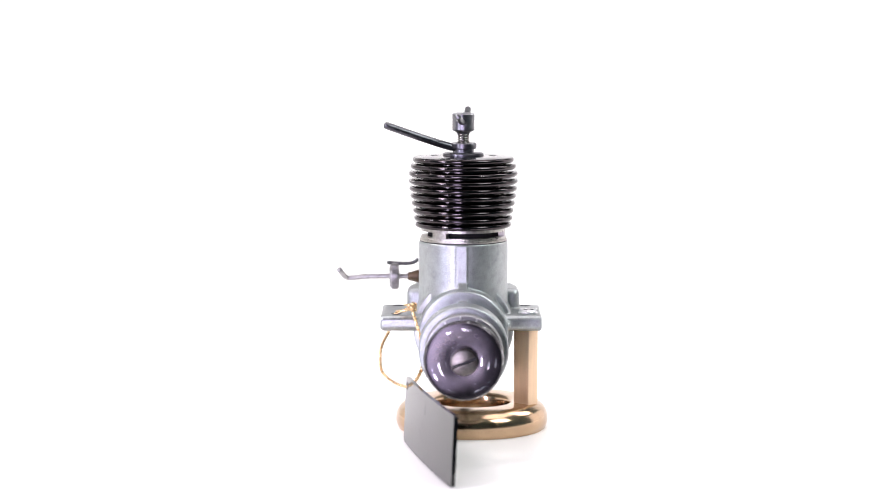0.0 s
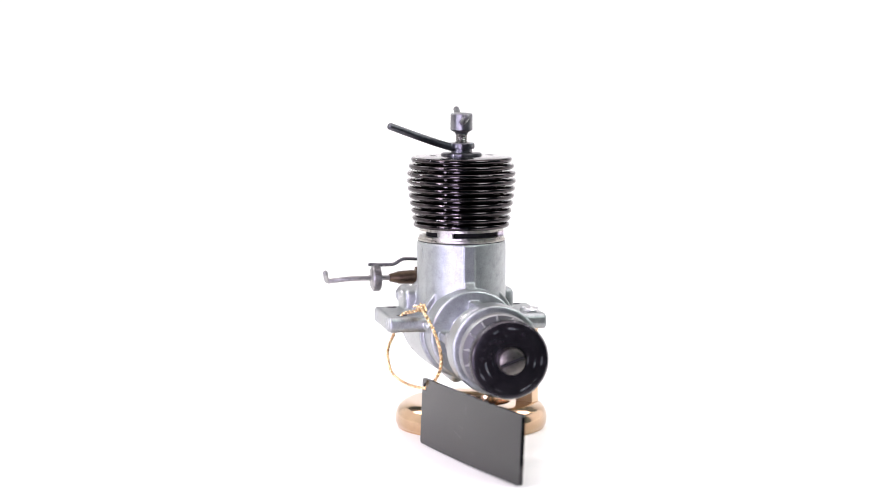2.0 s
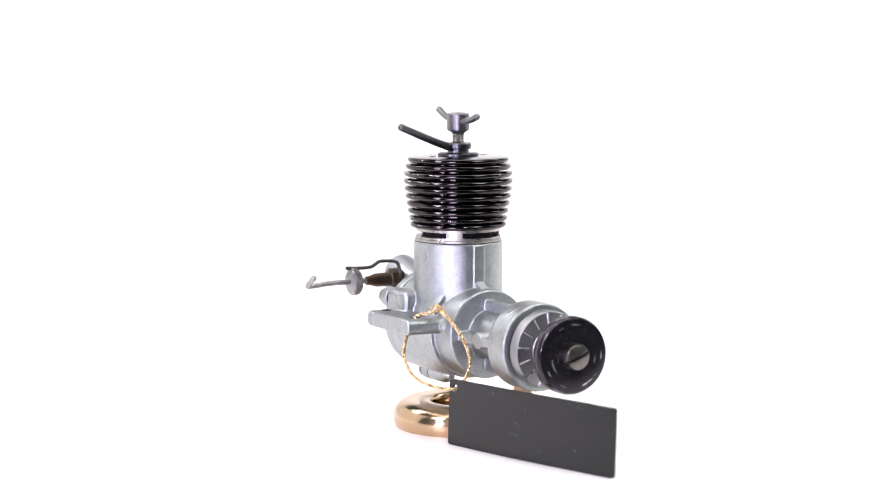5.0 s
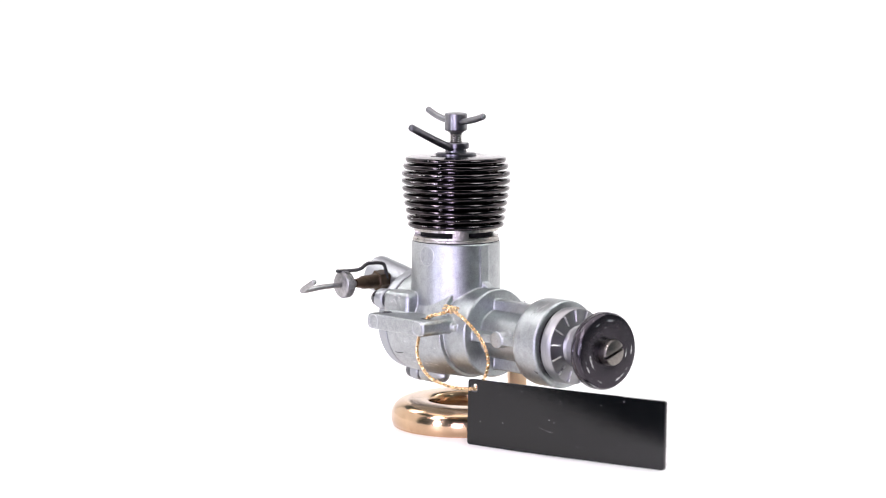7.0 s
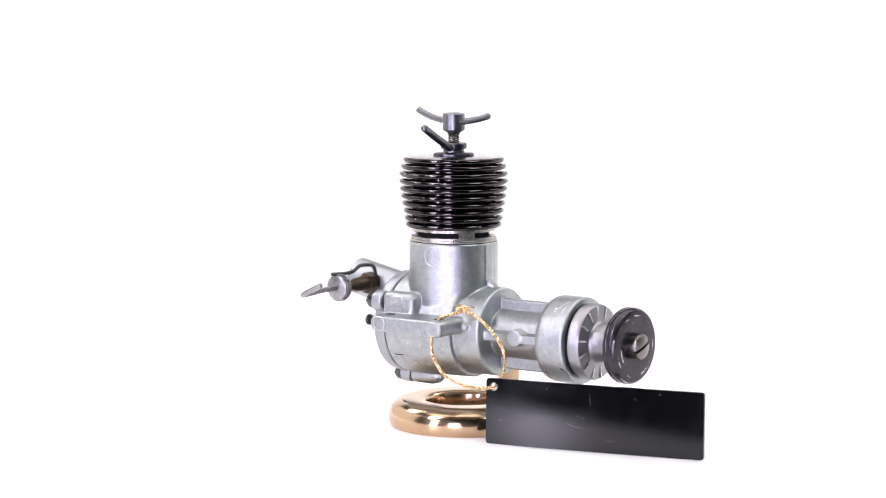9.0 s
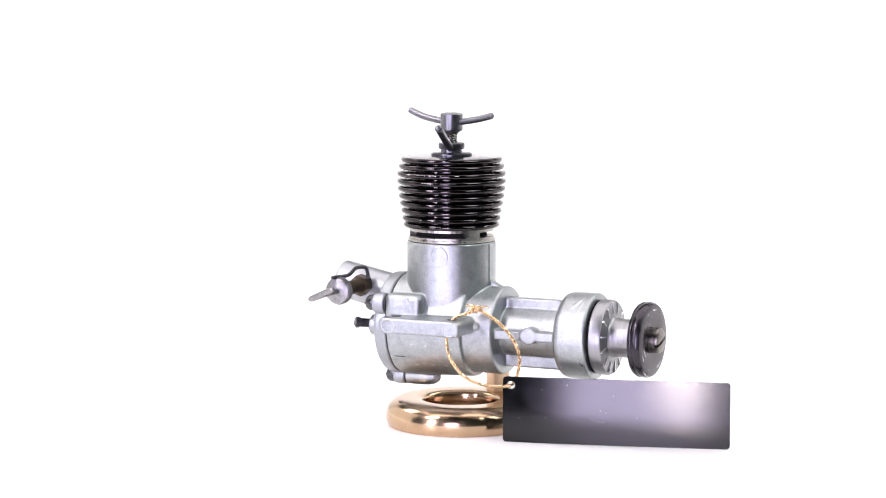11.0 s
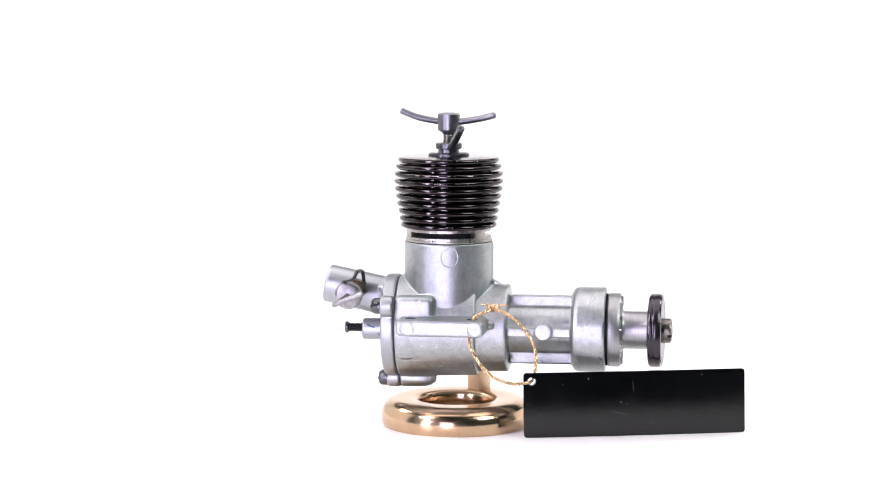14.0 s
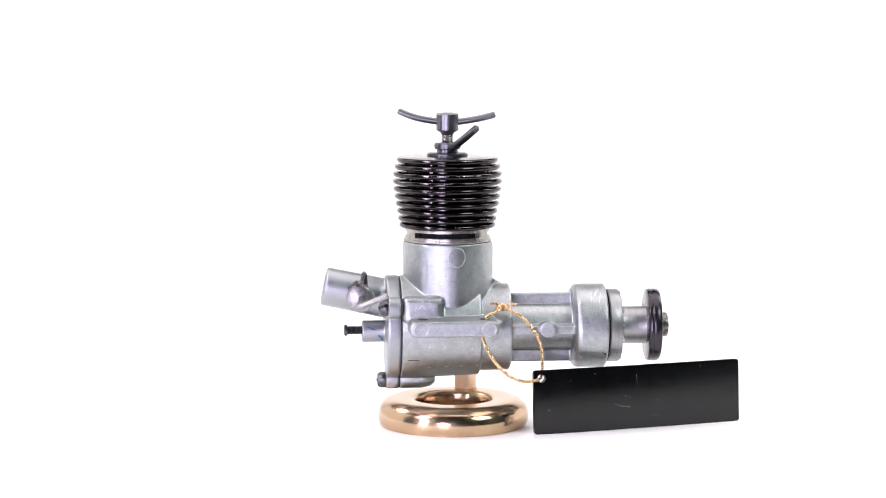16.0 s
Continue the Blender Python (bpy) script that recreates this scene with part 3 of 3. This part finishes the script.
def build_needle(e):
    y, z = 22.7, 35.0
    body = part("spray_bar", lathe([(0, -4), (2.2, -4), (2.2, -7.5), (1.9, -7.8), (1.75, -12), (1.3, -13.2), (1.1, -14.5), (0, -14.5)], 32, "x", (0, y, z)), BRASS, e, "tarnished brass spray bar")
    nut = [(y + 2.75 * math.cos(math.pi / 3 * k + 0.3), z + 2.75 * math.sin(math.pi / 3 * k + 0.3)) for k in range(6)]
    part("nut", prism(nut, -7.6, -4.4, "yz"), BRASS, body, "dark brass hexagon nut")
    prof = [(0, -19.4), (2.6, -19.4), (3.1, -19.1), (3.25, -18.7), (3.25, -17.3), (3.1, -16.9), (1.2, -16.7), (0, -16.7)]
    wheel = part("thumb_wheel", lathe(prof, 48, "x", (0, y, z)), WHEEL, e, "knurled steel thumb wheel")
    for k in range(42):
        m = Matrix.Translation((0, y, z)) @ Matrix.Rotation(2 * math.pi * k / 42, 4, "X")
        part("knurl", box(-18.8, -17.2, -0.13, 0.13, 3.1, 3.48, 0.05, 1, m), WHEEL, wheel, smooth=0)
    path = smooth_path([(-13, y, z), (-19, y, z), (-25, y + 0.3, z - 0.1), (-29.6, y + 1.1, z - 0.6), (-31.0, y + 0.6, z - 0.3), (-32.3, 17.0, 37.4)], 8)
    part("needle", tube(path, 0.70, 12), WHEEL, e, "bent grey steel needle")
    path = smooth_path([(-19.8, 23.6, 38.5), (-16.6, 22.9, 38.4), (-13.5, 22.2, 38.6), (-11.4, 21.8, 39.8), (-10.3, 21.7, 40.0), (-7.0, 21.3, 39.8), (-5.9, 21.0, 38.7), (-5.4, 20.8, 35.3)], 6)
    part("ratchet_spring", tube(path, 0.48, 10), WIRE, e, "black bent wire spring")


# ---- the tag ----
def build_tag():
    tag = thing("tag", "glossy black plastic tag tied to the engine with gold cord", "tag")
    x0, y0 = -14.70, -20.65
    ux, uy = 0.21176, -0.97732
    L, Hh, r = 55.5, 16.05, 0.8
    pts = []
    for cx, cy, a0 in ((L - r, r, -90), (L - r, Hh - r, 0), (r, Hh - r, 90), (r, r, 180)):
        for k in range(6):
            a = radians(a0 + 18 * k)
            pts.append((cx + r * math.cos(a), cy + r * math.sin(a)))
    hole = [(2.0 + 0.95 * math.cos(-2 * math.pi * k / 24 + 2.6), Hh - 2.0 + 0.95 * math.sin(-2 * math.pi * k / 24 + 2.6)) for k in range(24)]
    bm = bmesh.new()
    ov = [bm.verts.new((p[0], 0, p[1])) for p in pts]
    hv = [bm.verts.new((p[0], 0, p[1])) for p in hole]
    edges = [bm.edges.new((l[k], l[(k + 1) % len(l)])) for l in (ov, hv) for k in range(len(l))]
    bmesh.ops.triangle_fill(bm, use_beauty=True, edges=edges)
    ex = bmesh.ops.extrude_face_region(bm, geom=bm.faces[:])
    for v in ex["geom"]:
        if isinstance(v, bmesh.types.BMVert):
            v.co.y += 0.9
    # the plate bows a little towards its face
    for k in range(1, 28):
        bmesh.ops.bisect_plane(bm, geom=bm.verts[:] + bm.edges[:] + bm.faces[:], plane_co=(2 * k, 0, 0), plane_no=(1, 0, 0))
    for v in bm.verts:
        v.co.y += v.co.x * (v.co.x - L) / 1200
    lean = radians(2.66)
    m = Matrix(((ux, -uy, 0, x0), (uy, ux, 0, y0), (0, 0, 1, -0.28), (0, 0, 0, 1))) @ Matrix.Rotation(-lean, 4, "X") @ Matrix.Rotation(radians(-0.5), 4, "Y")
    bmesh.ops.transform(bm, matrix=m, verts=bm.verts[:])
    plate = part("plate", bm, TAG, tag, "black plastic plate with a punched hole", smooth=20)
    b = plate.modifiers.new("edge", "BEVEL")
    b.width, b.segments, b.limit_method = 0.00012, 2, "ANGLE"
    def on_face(u, z):
        return m @ Vector((u, u * (u - L) / 1200 - 0.005, z))
    for u0, z0, u1, z1, r in ((27.4, 11.2, 27.2, 13.7, 0.02), (21.4, 6.5, 25.4, 5.6, 0.022), (24.0, 8.6, 24.4, 8.3, 0.05), (43.6, 4.6, 43.9, 4.7, 0.05), (9.6, 13.1, 9.75, 13.2, 0.05),
                              (33.0, 6.9, 33.2, 7.0, 0.05), (25.5, 7.9, 25.7, 8.0, 0.06), (31.6, 3.2, 33.2, 3.0, 0.018), (38.5, 13.4, 38.8, 13.3, 0.04)):
        path = [on_face(u0, z0), on_face((u0 + u1) / 2, (z0 + z1) / 2 - 0.08 * abs(u1 - u0)), on_face(u1, z1)]
        part("scratch", tube(path, r, 6), SCUFF, plate, "fine pale scratch")
    # pale rim along part of the punched hole
    rim = [on_face(2.0 + 1.02 * math.cos(a), Hh - 2.0 + 1.02 * math.sin(a)) for a in [math.pi * (0.9 + 1.3 * k / 16) for k in range(17)]]
    part("hole_rim", tube(rim, 0.10, 8), STEEL, plate, "pale rim along part of the hole")
    return tag


def build_cord():
    cord = thing("cord", "twisted gold cord looped through the engine's lug and the tag", "cord")
    loop = [(-12.8, -12.6, 31.5), (-14.6, -10.3, 30.6), (-16.8, -8.4, 29.7), (-17.8, -7.4, 27), (-18.7, -7.3, 24.8), (-20.5, -8.8, 21.2), (-20.7, -11.0, 18.0),
            (-20.0, -13.8, 15.5), (-17.2, -17.4, 13.7), (-14.4, -20.6, 13.3), (-13.2, -22.2, 13.6), (-11.6, -22.9, 15.2), (-10.4, -23.0, 17.4), (-9.9, -23.0, 20.0),
            (-10.1, -22.0, 23.2), (-10.8, -20.1, 26.3), (-11.8, -17.3, 29.2), (-12.6, -14.2, 31.2)]
    path = smooth_path(loop, 22, True)
    path.append(path[0])
    fr = frames_along(path)
    run = 0.0
    lens = [0.0]
    for a, b2 in zip(path, path[1:]):
        run += (b2 - a).length
        lens.append(run)
    for s in range(2):
        strand = []
        for (p, u, v), d in zip(fr, lens):
            a = 2 * math.pi * (d / 2.1 + s / 2)
            strand.append(p + (u * math.cos(a) + v * math.sin(a)) * 0.235)
        ob = part("cord_strand", tube(strand, 0.255, 8, None, False), GOLD, cord, "twisted gold thread")
    knot = bmesh.new()
    k0 = Vector((-12.8, -12.7, 31.7))
    ring = [k0 + Vector((1.0 * math.sin(2 * a), 1.3 * math.cos(a), 0.7 * math.sin(3 * a))) for a in [2 * math.pi * k / 40 for k in range(41)]]
    tube(ring, 0.36, 8, knot, False)
    part("knot", knot, GOLD, cord, "small knot of gold thread")
    for dx, dy, dz in ((-0.6, -3.4, 0.9), (0.3, 2.9, 0.9), (-1.8, 1.2, 0.5)):
        p = smooth_path([k0, k0 + Vector((dx * 0.5, dy * 0.5, dz)), k0 + Vector((dx, dy, dz * 0.8))], 5)
        part("thread_end", tube(p, 0.28, 8), GOLD, cord)
    return cord


build_place()
STAND = build_stand()
ENGINE = build_engine()
TAG_THING = build_tag()
CORD = build_cord()


# ---- the turning ----
def motions():
    axis_to_engine = pose(0.00174, 0.00215, 0)
    ring = pose(0.00220, -0.00168, 0)
    def turn(t):
        s = t / 16.0
        return 94.803 * s - 0.844 * s * (s - 1)
    times = [0.5 * k for k in range(33)]
    for ob, base in ((ENGINE, axis_to_engine), (STAND, axis_to_engine @ ring), (TAG_THING, axis_to_engine), (CORD, axis_to_engine)):
        walk(ob, [(t, pose(0, 0, 0, 0, 0, turn(t)) @ base) for t in times])


motions()
